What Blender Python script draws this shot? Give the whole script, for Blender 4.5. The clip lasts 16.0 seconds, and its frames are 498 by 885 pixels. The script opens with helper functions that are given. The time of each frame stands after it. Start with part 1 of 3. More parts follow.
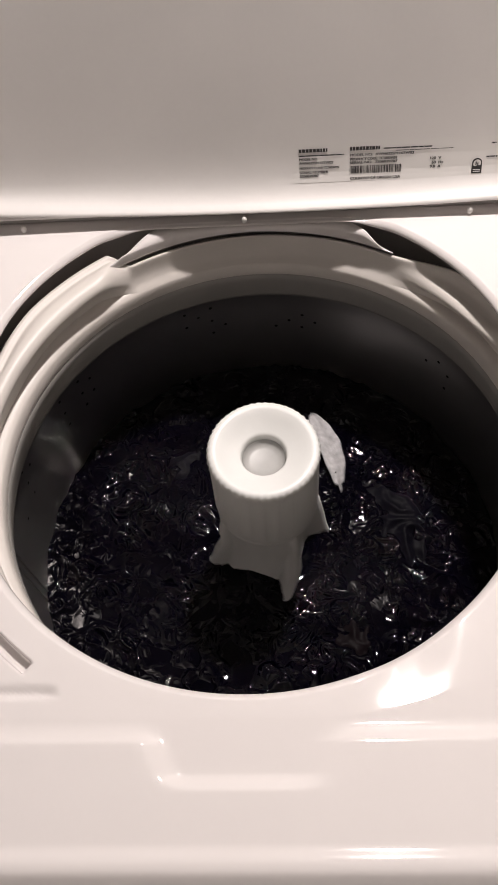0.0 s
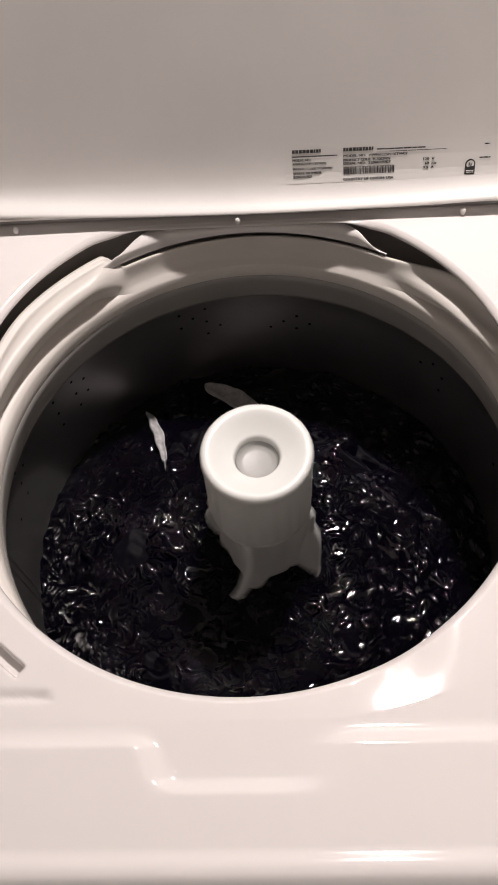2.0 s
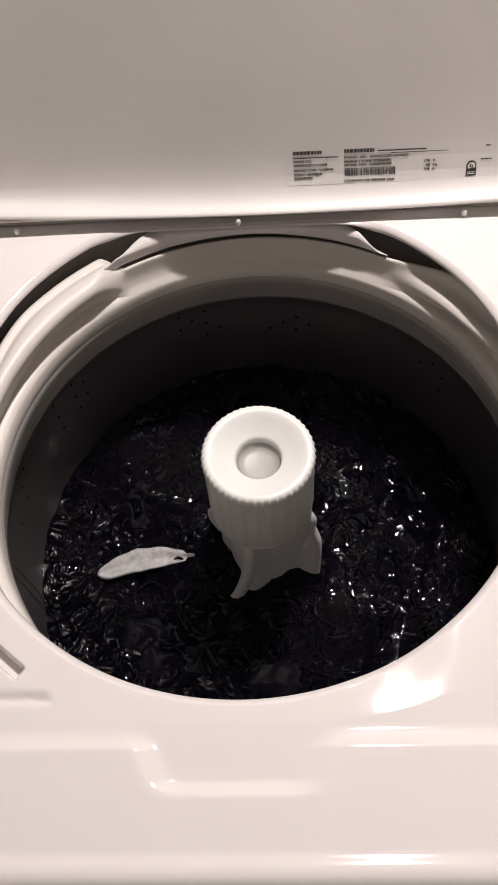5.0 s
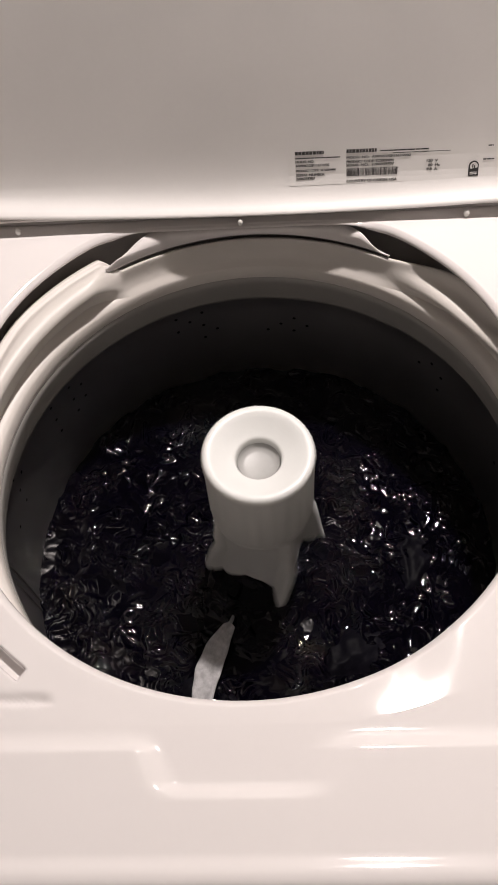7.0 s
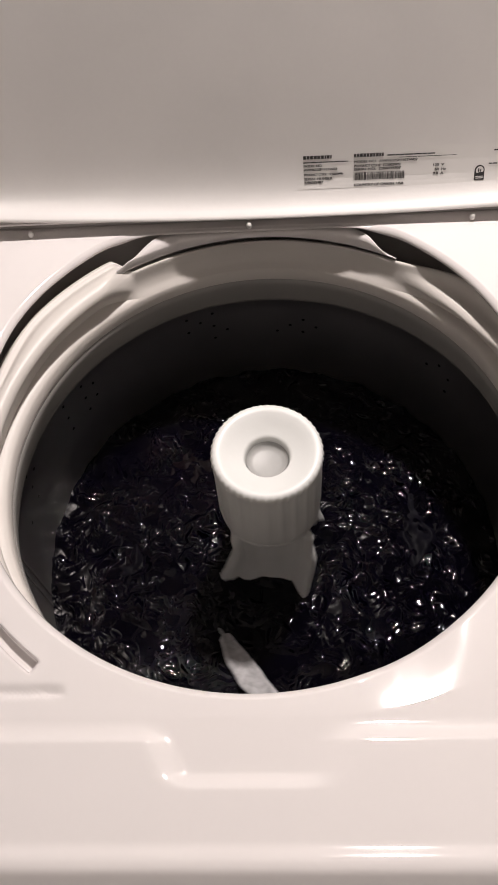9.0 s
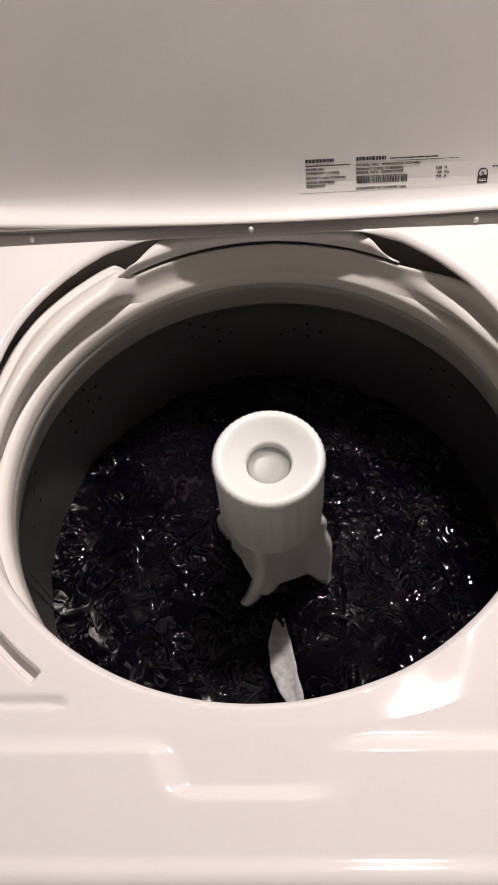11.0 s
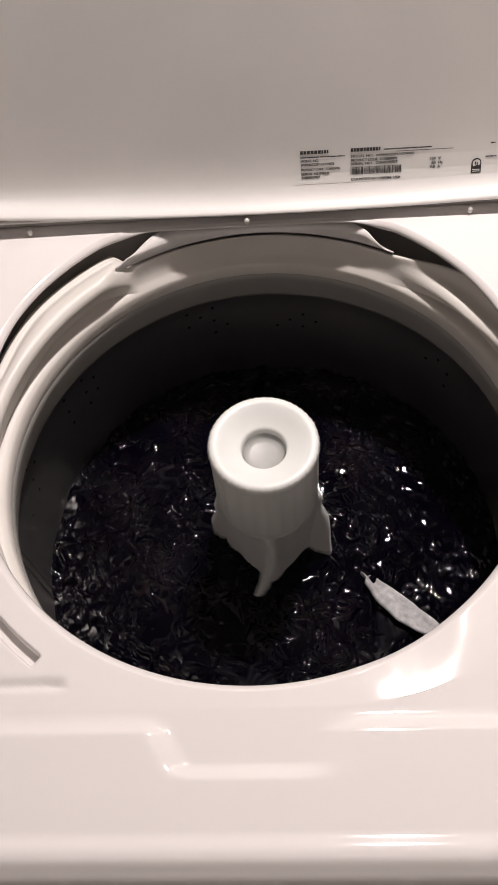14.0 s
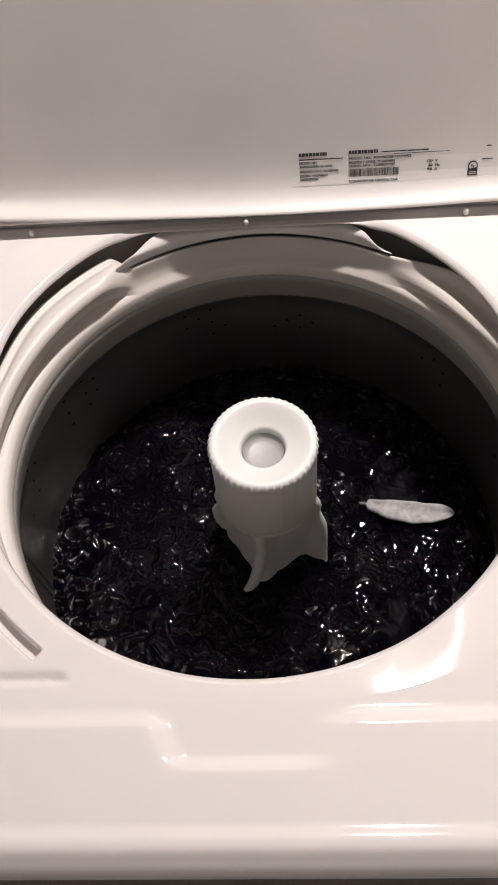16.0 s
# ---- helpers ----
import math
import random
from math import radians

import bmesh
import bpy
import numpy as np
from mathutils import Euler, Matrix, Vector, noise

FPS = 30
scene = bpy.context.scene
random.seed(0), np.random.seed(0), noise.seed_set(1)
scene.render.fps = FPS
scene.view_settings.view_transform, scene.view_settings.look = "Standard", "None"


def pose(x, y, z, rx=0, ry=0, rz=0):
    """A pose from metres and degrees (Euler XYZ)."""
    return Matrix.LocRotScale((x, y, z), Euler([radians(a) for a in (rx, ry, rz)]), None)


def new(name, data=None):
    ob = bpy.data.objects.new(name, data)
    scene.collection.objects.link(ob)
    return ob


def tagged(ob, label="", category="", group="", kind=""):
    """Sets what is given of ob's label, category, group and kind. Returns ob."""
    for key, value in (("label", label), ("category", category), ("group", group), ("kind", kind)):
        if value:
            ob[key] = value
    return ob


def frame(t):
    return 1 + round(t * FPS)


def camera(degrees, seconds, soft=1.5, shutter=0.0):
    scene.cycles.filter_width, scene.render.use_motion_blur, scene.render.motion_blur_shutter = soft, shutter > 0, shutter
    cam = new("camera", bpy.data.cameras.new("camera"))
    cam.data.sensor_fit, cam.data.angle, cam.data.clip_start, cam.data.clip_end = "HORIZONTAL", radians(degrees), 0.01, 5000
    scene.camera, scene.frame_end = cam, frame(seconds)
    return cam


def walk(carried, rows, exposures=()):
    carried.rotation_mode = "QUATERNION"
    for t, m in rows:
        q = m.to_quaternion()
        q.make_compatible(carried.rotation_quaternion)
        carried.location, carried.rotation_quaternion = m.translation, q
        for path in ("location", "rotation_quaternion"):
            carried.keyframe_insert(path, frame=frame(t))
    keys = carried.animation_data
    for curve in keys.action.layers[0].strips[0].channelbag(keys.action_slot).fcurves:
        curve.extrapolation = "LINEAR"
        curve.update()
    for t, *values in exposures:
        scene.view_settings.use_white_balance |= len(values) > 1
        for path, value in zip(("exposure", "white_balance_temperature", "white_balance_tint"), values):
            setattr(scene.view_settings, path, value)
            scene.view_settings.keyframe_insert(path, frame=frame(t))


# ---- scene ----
# The camera: held by hand over the open washing machine
cam = camera(38.03, 16.0, soft=1.6, shutter=0.3)
walk(cam, [
    (0.0, pose(0.0262, -0.3220, 1.3832, 31.15, 3.04, -0.09)),
    (0.5, pose(0.0275, -0.3195, 1.3837, 30.92, 3.08, -0.03)),
    (1.0, pose(0.0275, -0.3200, 1.3807, 31.16, 3.02, -0.17)),
    (1.5, pose(0.0272, -0.3186, 1.3832, 31.02, 2.86, -0.29)),
    (2.0, pose(0.0266, -0.3201, 1.3829, 31.11, 2.74, -0.45)),
    (2.5, pose(0.0268, -0.3209, 1.3799, 31.35, 2.84, -0.53)),
    (3.0, pose(0.0289, -0.3177, 1.3825, 31.10, 2.97, -0.46)),
    (3.5, pose(0.0275, -0.3188, 1.3803, 31.35, 2.86, -0.57)),
    (4.0, pose(0.0283, -0.3195, 1.3833, 31.19, 2.84, -0.47)),
    (6.5, pose(0.0267, -0.3170, 1.3814, 31.10, 2.89, -0.22)),
    (7.0, pose(0.0249, -0.3210, 1.3780, 31.60, 2.76, -0.35)),
    (7.5, pose(0.0255, -0.3229, 1.3838, 31.37, 2.79, -0.19)),
    (8.0, pose(0.0231, -0.3283, 1.3849, 31.60, 3.00, -0.10)),
    (8.5, pose(0.0224, -0.3299, 1.3839, 31.81, 3.02, -0.00)),
    (9.0, pose(0.0236, -0.3282, 1.3853, 31.79, 3.06, 0.09)),
    (11.5, pose(0.0233, -0.3220, 1.3834, 31.84, 3.42, -0.04)),
    (12.0, pose(0.0212, -0.3223, 1.3827, 31.82, 3.49, -0.13)),
    (12.5, pose(0.0223, -0.3254, 1.3822, 31.84, 3.51, -0.22)),
    (13.0, pose(0.0240, -0.3277, 1.3815, 31.73, 3.54, -0.24)),
    (13.5, pose(0.0239, -0.3310, 1.3798, 31.90, 3.40, -0.31)),
    (14.0, pose(0.0275, -0.3317, 1.3863, 31.57, 3.61, -0.20)),
    (14.5, pose(0.0278, -0.3312, 1.3888, 31.49, 3.55, -0.22)),
    (15.0, pose(0.0281, -0.3286, 1.3851, 31.71, 3.50, -0.29)),
    (15.5, pose(0.0293, -0.3315, 1.3859, 31.72, 3.46, -0.21)),
    (16.0, pose(0.0275, -0.3388, 1.3900, 31.82, 3.47, -0.18)),
])

# ---- world and light ----
DECK = 0.92                       # height of the washer's top panel
TUB = (0.009, -0.024)             # axis of tub and agitator
WATER = 0.682                     # level of the wash water

scene.view_settings.exposure = 0.0
world = bpy.data.worlds.new("world")
scene.world = world
world.use_nodes = True
bg = world.node_tree.nodes["Background"]
bg.inputs[0].default_value = (1.0, 0.93, 0.86, 1)
bg.inputs[1].default_value = 0.012

LAMP = (0.27, 0.540, 2.32)
lamp_data = bpy.data.lights.new("ceiling_lamp_light", "AREA")
lamp_data.shape, lamp_data.size = "DISK", 0.084
lamp_data.energy = 28
lamp_data.color = (1.0, 0.905, 0.87)
lamp_light = new("ceiling_lamp_light", lamp_data)
lamp_light.location = (LAMP[0], LAMP[1], LAMP[2])


# ---- materials ----
def material(name, color, rough=0.5, metal=0.0, spec=0.5, mottle=0.04, scale=6.0, fine=180.0, bump=0.0,
             coat=0.0, rough_var=0.06, tint=None):
    m = bpy.data.materials.new(name)
    m.use_nodes = True
    n, l = m.node_tree.nodes, m.node_tree.links
    b = n["Principled BSDF"]
    b.inputs["Metallic"].default_value = metal
    b.inputs["Specular IOR Level"].default_value = spec
    b.inputs["Coat Weight"].default_value = coat
    b.inputs["Coat Roughness"].default_value = 0.06
    co = n.new("ShaderNodeTexCoord")
    big, small = n.new("ShaderNodeTexNoise"), n.new("ShaderNodeTexNoise")
    big.inputs["Scale"].default_value, big.inputs["Detail"].default_value = scale, 5
    small.inputs["Scale"].default_value, small.inputs["Detail"].default_value = fine, 3
    for t in (big, small):
        l.new(co.outputs["Object"], t.inputs["Vector"])
    ramp = n.new("ShaderNodeMix")
    ramp.data_type = "RGBA"
    dark = tint or tuple(c * (1 - 2 * mottle) for c in color)
    ramp.inputs[6].default_value, ramp.inputs[7].default_value = (*dark, 1), (*color, 1)
    add = n.new("ShaderNodeMath")
    add.operation = "MULTIPLY_ADD"
    add.inputs[1].default_value = 0.35
    l.new(small.outputs["Fac"], add.inputs[0])
    sub = n.new("ShaderNodeMapRange")
    sub.inputs["From Min"].default_value, sub.inputs["From Max"].default_value = 0.3, 0.7
    sub.inputs["To Max"].default_value = 0.75
    l.new(big.outputs["Fac"], sub.inputs["Value"])
    l.new(sub.outputs["Result"], add.inputs[2])
    l.new(add.outputs[0], ramp.inputs[0])
    l.new(ramp.outputs[2], b.inputs["Base Color"])
    rr = n.new("ShaderNodeMapRange")
    rr.inputs["To Min"].default_value, rr.inputs["To Max"].default_value = max(0.02, rough - rough_var), rough + rough_var
    l.new(big.outputs["Fac"], rr.inputs["Value"])
    l.new(rr.outputs["Result"], b.inputs["Roughness"])
    if bump:
        bp = n.new("ShaderNodeBump")
        bp.inputs["Strength"].default_value, bp.inputs["Distance"].default_value = bump, 0.001
        l.new(small.outputs["Fac"], bp.inputs["Height"])
        l.new(bp.outputs["Normal"], b.inputs["Normal"])
    return m


ENAMEL = material("white_enamel", (0.805, 0.765, 0.753), 0.075, mottle=0.02, scale=5, fine=260, bump=0.008, rough_var=0.008)
LID_ENAMEL = material("lid_enamel", (0.86, 0.833, 0.812), 0.36, mottle=0.035, scale=9, fine=240, bump=0.05, rough_var=0.14)
RING = material("ivory_plastic", (0.72, 0.68, 0.64), 0.45, mottle=0.04, scale=14, fine=300, bump=0.04)
BALANCE = material("grey_plastic", (0.35, 0.337, 0.32), 0.38, mottle=0.06, scale=18, fine=300, bump=0.04)
AGITATOR = material("white_polypropylene", (0.80, 0.805, 0.785), 0.40, mottle=0.03, scale=25, fine=400, bump=0.05)
STEEL = material("stainless_steel", (0.50, 0.480, 0.475), 0.36, metal=1.0, mottle=0.06, rough_var=0.03, scale=22, fine=400, bump=0.05)
HOLE = material("black_hole", (0.01, 0.01, 0.01), 0.8)
# grey that stands in for shade on the gap's shell and hinge rail
GAP = material("grey_gap", (0.42, 0.40, 0.385), 0.7, mottle=0.1)
WATERM = material("dark_wash_water", (0.0010, 0.0007, 0.0031), 0.013, spec=0.21, mottle=0.3, scale=30, fine=300, rough_var=0.004)
DARK_CLOTH = material("dark_wet_cotton", (0.004, 0.0035, 0.007), 0.55, spec=0.08, mottle=0.3, scale=40, fine=700, bump=0.2)
MAROON = material("maroon_wet_cotton", (0.0065, 0.0035, 0.005), 0.55, spec=0.08, mottle=0.3, scale=40, fine=700, bump=0.2)
WHITE_CLOTH = material("white_wet_cotton", (0.60, 0.59, 0.60), 0.45, mottle=0.27, scale=160, fine=900, bump=0.8)
PAPER = material("label_paper", (0.85, 0.826, 0.80), 0.45, mottle=0.015)
INK = material("label_ink", (0.05, 0.045, 0.045), 0.6, mottle=0.2)
RUBBER = material("white_rubber", (0.82, 0.80, 0.77), 0.5, mottle=0.04)
# tones of the unseen walls and ceiling, chosen for the light they bounce
BOUNCE_WALL = material("pale_bounce_paint", (0.74, 0.72, 0.695), 0.8, mottle=0.05, scale=3, fine=90, bump=0.1)
DIM_WALL = material("dim_fill_paint", (0.60, 0.585, 0.56), 0.8, mottle=0.05, scale=3, fine=90, bump=0.1)
DIM_CEILING = material("dim_fill_ceiling", (0.26, 0.25, 0.24), 0.9, mottle=0.05, scale=3, fine=90)
# cap plastic made greyer, so the recess floor carries its shade as colour
RECESS_SHADE = material("recess_shade_grey", (0.43, 0.427, 0.415), 0.4, mottle=0.08, scale=60, fine=300)
FLOORM = material("floor_vinyl", (0.10, 0.085, 0.07), 0.5, mottle=0.2, scale=8, fine=60)
LAMP_BODY = material("lamp_metal", (0.7, 0.7, 0.7), 0.4, mottle=0.03)
GLOW = bpy.data.materials.new("lamp_glow")
GLOW.use_nodes = True
GLOW.node_tree.nodes["Principled BSDF"].inputs["Emission Color"].default_value = (1.0, 0.90, 0.80, 1)
GLOW.node_tree.nodes["Principled BSDF"].inputs["Emission Strength"].default_value = 60


# ---- mesh helpers ----
def mesh_object(name, verts, faces, mat, smooth=True, parent=None, label=""):
    me = bpy.data.meshes.new(name)
    me.from_pydata([tuple(map(float, v)) for v in verts], [], faces)
    me.materials.append(mat)
    if smooth:
        me.polygons.foreach_set("use_smooth", [True] * len(me.polygons))
    me.update()
    ob = new(name, me)
    if parent:
        ob.parent = parent
    return tagged(ob, label)


def part(name, bm, mat, parent, label="", smooth=True):
    me = bpy.data.meshes.new(name)
    bm.to_mesh(me)
    bm.free()
    me.materials.append(mat)
    if smooth:
        me.polygons.foreach_set("use_smooth", [True] * len(me.polygons))
    ob = new(name, me)
    ob.parent = parent
    return tagged(ob, label)


def box_bm(x0, x1, y0, y1, z0, z1, bevel=0.0, seg=2):
    bm = bmesh.new()
    bmesh.ops.create_cube(bm, size=1, matrix=Matrix.Translation(((x0 + x1) / 2, (y0 + y1) / 2, (z0 + z1) / 2))
                          @ Matrix.Diagonal((x1 - x0, y1 - y0, z1 - z0, 1)))
    if bevel:
        bmesh.ops.bevel(bm, geom=bm.edges[:], offset=bevel, segments=seg, affect="EDGES", profile=0.6)
    return bm


def loft(rings, closed=True, cap=False):
    """Verts and faces of a skin over rings of equal length."""
    n = len(rings[0])
    verts = [v for r in rings for v in r]
    faces = []
    for i in range(len(rings) - 1):
        for j in range(n if closed else n - 1):
            k = (j + 1) % n
            faces.append((i * n + j, i * n + k, (i + 1) * n + k, (i + 1) * n + j))
    if cap:
        faces.append(tuple(range((len(rings) - 1) * n, len(rings) * n)))
    return verts, faces


def revolve(profile, centre, steps=144, lobes=None):
    """A surface of revolution of (radius, z) pairs; lobes(radius, z, angle) may shift the radius and height."""
    rings = []
    for r, z in profile:
        ring = []
        for j in range(steps):
            a = 2 * math.pi * j / steps
            rr, zz = lobes(r, z, a) if lobes else (r, z)
            ring.append((centre[0] + rr * math.cos(a), centre[1] + rr * math.sin(a), zz))
        rings.append(ring)
    return loft(rings)


def smooth_step(a, b, x):
    t = min(1.0, max(0.0, (x - a) / (b - a)))
    return t * t * (3 - 2 * t)


# ---- the unseen room, placed and toned to shape the fill light ----
def room():
    def slab(name, *b, mat=BOUNCE_WALL):
        bm = box_bm(*b)
        me = bpy.data.meshes.new(name)
        bm.to_mesh(me)
        bm.free()
        me.materials.append(mat)
        return tagged(new(name, me), kind="structure")
    slab("floor", -1.5, 1.5, -1.4, 1.0, -0.1, 0.0, mat=FLOORM)
    slab("ceiling", -1.5, 1.5, -1.4, 1.0, 2.42, 2.5, mat=DIM_CEILING)
    slab("unseen_wall_north", -1.5, 1.5, 0.9, 1.0, 0.0, 2.42, mat=DIM_WALL)
    # pale wall added close in front, as a reflector for the lid's face
    slab("bounce_wall_south", -1.5, 1.5, -1.4, -1.3, 0.0, 2.42)
    slab("unseen_wall_east", 1.4, 1.5, -1.3, 0.9, 0.0, 2.42, mat=DIM_WALL)
    slab("unseen_wall_west", -1.5, -1.4, -1.3, 0.9, 0.0, 2.42, mat=DIM_WALL)


def ceiling_lamp():
    root = tagged(new("ceiling_lamp"), "small white ceiling downlight with a glowing disc", "lamp")
    root.location = (LAMP[0], LAMP[1], 2.42)
    v, f = revolve([(0.0005, -0.001), (0.060, -0.001), (0.060, -0.010), (0.050, -0.014), (0.050, -0.096), (0.048, -0.098), (0.044, -0.098), (0.043, -0.092)], (0, 0), 48)
    mesh_object("housing", v, f, LAMP_BODY, parent=root)
    v, f = revolve([(0.0430, -0.0945), (0.020, -0.0945), (0.0003, -0.0945)], (0, 0), 48)
    mesh_object("diffuser", v, f, GLOW, parent=root, label="small round glowing diffuser")


# ---- the washing machine ----
washer = tagged(new("washing_machine"), "white enamel top-loading washing machine with its lid open", "washing machine")


def deck_height(x, y):
    """Height of the pressed top panel above its main level."""
    # raised front rim with the finger notch
    t = min(1.0, max(0.0, (-0.2385 - y) / 0.0135))
    rim = 1.06 * t * t if t < 0.87 else 1 - (1 - t) ** 2 * 11.7
    lo, hi = -0.0640 - (y + 0.2515) * 0.56, 0.0615 + (y + 0.2515) * 0.58
    inside = smooth_step(lo - 0.003, lo + 0.018, x) * smooth_step(hi + 0.008, hi - 0.026, x)
    notch = inside * (1 - smooth_step(-0.2685, -0.2790, y))
    z = 0.0049 * rim * (1 - notch)
    z += 0.0021 * smooth_step(-0.305, -0.315, y) * (1 - smooth_step(-0.318, -0.326, y))
    # front edge rolls over
    d = -0.3145 - y
    if d > 0:
        z -= 0.018 - math.sqrt(max(0.0, 0.018 ** 2 - min(d, 0.0179) ** 2))
    # the panel dishes gently towards the opening
    r = math.hypot(x, y)
    q = math.hypot(max(0.0, x - 0.045 * smooth_step(-0.02, 0.06, x)), y)
    # steepest over one short stretch, shaped so that the lamp's highlight falls there
    steep = 0.42 + 0.58 * smooth_step(0.066, 0.095, x) * (1 - smooth_step(0.106, 0.142, x))
    z -= 0.168 * steep * max(0.0, 0.2372 - q) * (1 - smooth_step(-0.06, 0.10, y))
    # bleach dispenser: a curved slot, and a step down in front of it
    if x < -0.1 and y < -0.06:
        az = math.degrees(math.atan2(y, x))
        ends = smooth_step(-124.6, -125.4, az) * smooth_step(-158, -157, az)
        z -= 0.011 * ends * smooth_step(0.2444, 0.2456, r) * smooth_step(0.2546, 0.2534, r)
        z -= 0.0036 * smooth_step(-0.2148, -0.2226, y) * (1 - smooth_step(-0.2226, -0.2246, y)) * smooth_step(-0.1160, -0.1275, x)
    # side edges roll over
    d = abs(x) - 0.3105
    if d > 0:
        z -= 0.014 - math.sqrt(max(0.0, 0.014 ** 2 - min(d, 0.0139) ** 2))
    return z


def hole_radius(a):
    s = math.sin(a)
    r = 0.222 + (0.0045 if math.cos(a) < 0 else 0.0022) * smooth_step(0.1, 0.6, s)
    if s > 0.2:
        c = 0.1925 / s
        k = 0.020
        h = max(0.0, min(1.0, 0.5 + 0.5 * (c - r) / k))
        r = c * (1 - h) + r * h - k * h * (1 - h)
    return r


def deck():
    near, out = 36, 112
    steps = 720
    rings = [[] for _ in range(out + 5)]
    for j in range(steps):
        a = 2 * math.pi * j / steps
        ca, sa = math.cos(a), math.sin(a)
        edge = min(0.3245 / max(1e-6, abs(ca)), (0.3325 if sa < 0 else 0.345) / max(1e-6, abs(sa)))
        h0 = hole_radius(a)
        z0 = deck_height(h0 * ca, h0 * sa)
        d = math.degrees(a)
        back = smooth_step(56, 64, d) * (1 - smooth_step(116, 124, d))
        drop = (0.0130 - 0.0066 * smooth_step(-0.5, 0.1, sa)) * (1 - 0.7 * back)
        skirt = [(0.0045, -drop), (0.0004, -drop), (0.0, -min(0.0078, 0.8 * drop)), (0.0008, -0.0042 * min(1.0, drop / 0.009)), (0.0028, -0.0017 * min(1.0, drop / 0.009))]
        for k, (dr, dz) in enumerate(skirt):
            rings[k].append(((h0 + dr) * ca, (h0 + dr) * sa, DECK + z0 + dz))
        for k in range(out):
            if k < near:
                r = h0 + 0.0040 + 0.0009 * k
            else:
                r = h0 + 0.0364 + (edge - h0 - 0.0364) * (k - near + 1) / (out - near)
            soft = 0.0006 if k == 0 else 0.0
            x, y = r * ca, r * sa
            rings[5 + k].append((x, y, DECK + deck_height(x, y) - soft))
    v, f = loft(rings)
    return mesh_object("top_panel", v, f, ENAMEL, parent=washer, label="glossy white enamel top panel with a round opening")


def rear_flange():
    """Upright flange below the back of the opening; it nearly meets the tub cover and leaves a gap behind its two ends."""
    rings = [[] for _ in range(7)]
    for j in range(161):
        d = 52 + 76.0 * j / 160
        a = math.radians(d)
        ca, sa = math.cos(a), math.sin(a)
        h0 = hole_radius(a)
        dot = ca * TUB[0] + sa * TUB[1]
        meet = dot + math.sqrt(dot * dot + 0.2295 ** 2 - TUB[0] ** 2 - TUB[1] ** 2)
        foot = min(meet, h0 - 0.0008)
        zf = -0.0212 + (meet - foot) / 1.1
        zt = min(-0.0022 - 0.0130 * smooth_step(117, 128, d) - 0.018 * smooth_step(68, 52, d), 0.55 * zf)
        join = smooth_step(124, 110, d) * smooth_step(55, 67, d)
        rp, zp = foot + 0.0011 + (h0 + 0.0026 - foot - 0.0011) * join, zt + (-0.0016 - zt) * join
        for k, (r, z) in enumerate(((foot + 0.0030, zf - 0.001), (foot + 0.0004, zf - 0.0004), (foot, zf + 0.001), (foot + 0.0003, zt - 0.0012), (foot + 0.0008, zt), (rp, zp), (rp + 0.0004, zp - 0.0035))):
            rings[k].append((r * ca, r * sa, DECK + z))
    rings.append(rings[0])
    v, f = loft(rings, closed=False)
    mesh_object("rear_flange", v, f, ENAMEL, parent=washer, label="white turned-down flange behind the opening")


def cabinet():
    t = 0.004
    x, y0, y1 = 0.325, -0.333, 0.346
    for name, b in (("front_panel", (-x, x, y0, y0 + t, 0.02, 0.902)), ("back_panel", (-x, x, y1 - t, y1, 0.02, 0.918)),
                    ("side_panel", (-x, -x + t, y0 + t, y1 - t, 0.02, 0.906)), ("side_panel", (x - t, x, y0 + t, y1 - t, 0.02, 0.906))):
        part(name, box_bm(*b, bevel=0.001), ENAMEL, washer, smooth=False)
    part("base", box_bm(-x + 0.01, x - 0.01, y0 + 0.01, y1 - 0.01, 0.0, 0.02), GAP, washer, smooth=False)


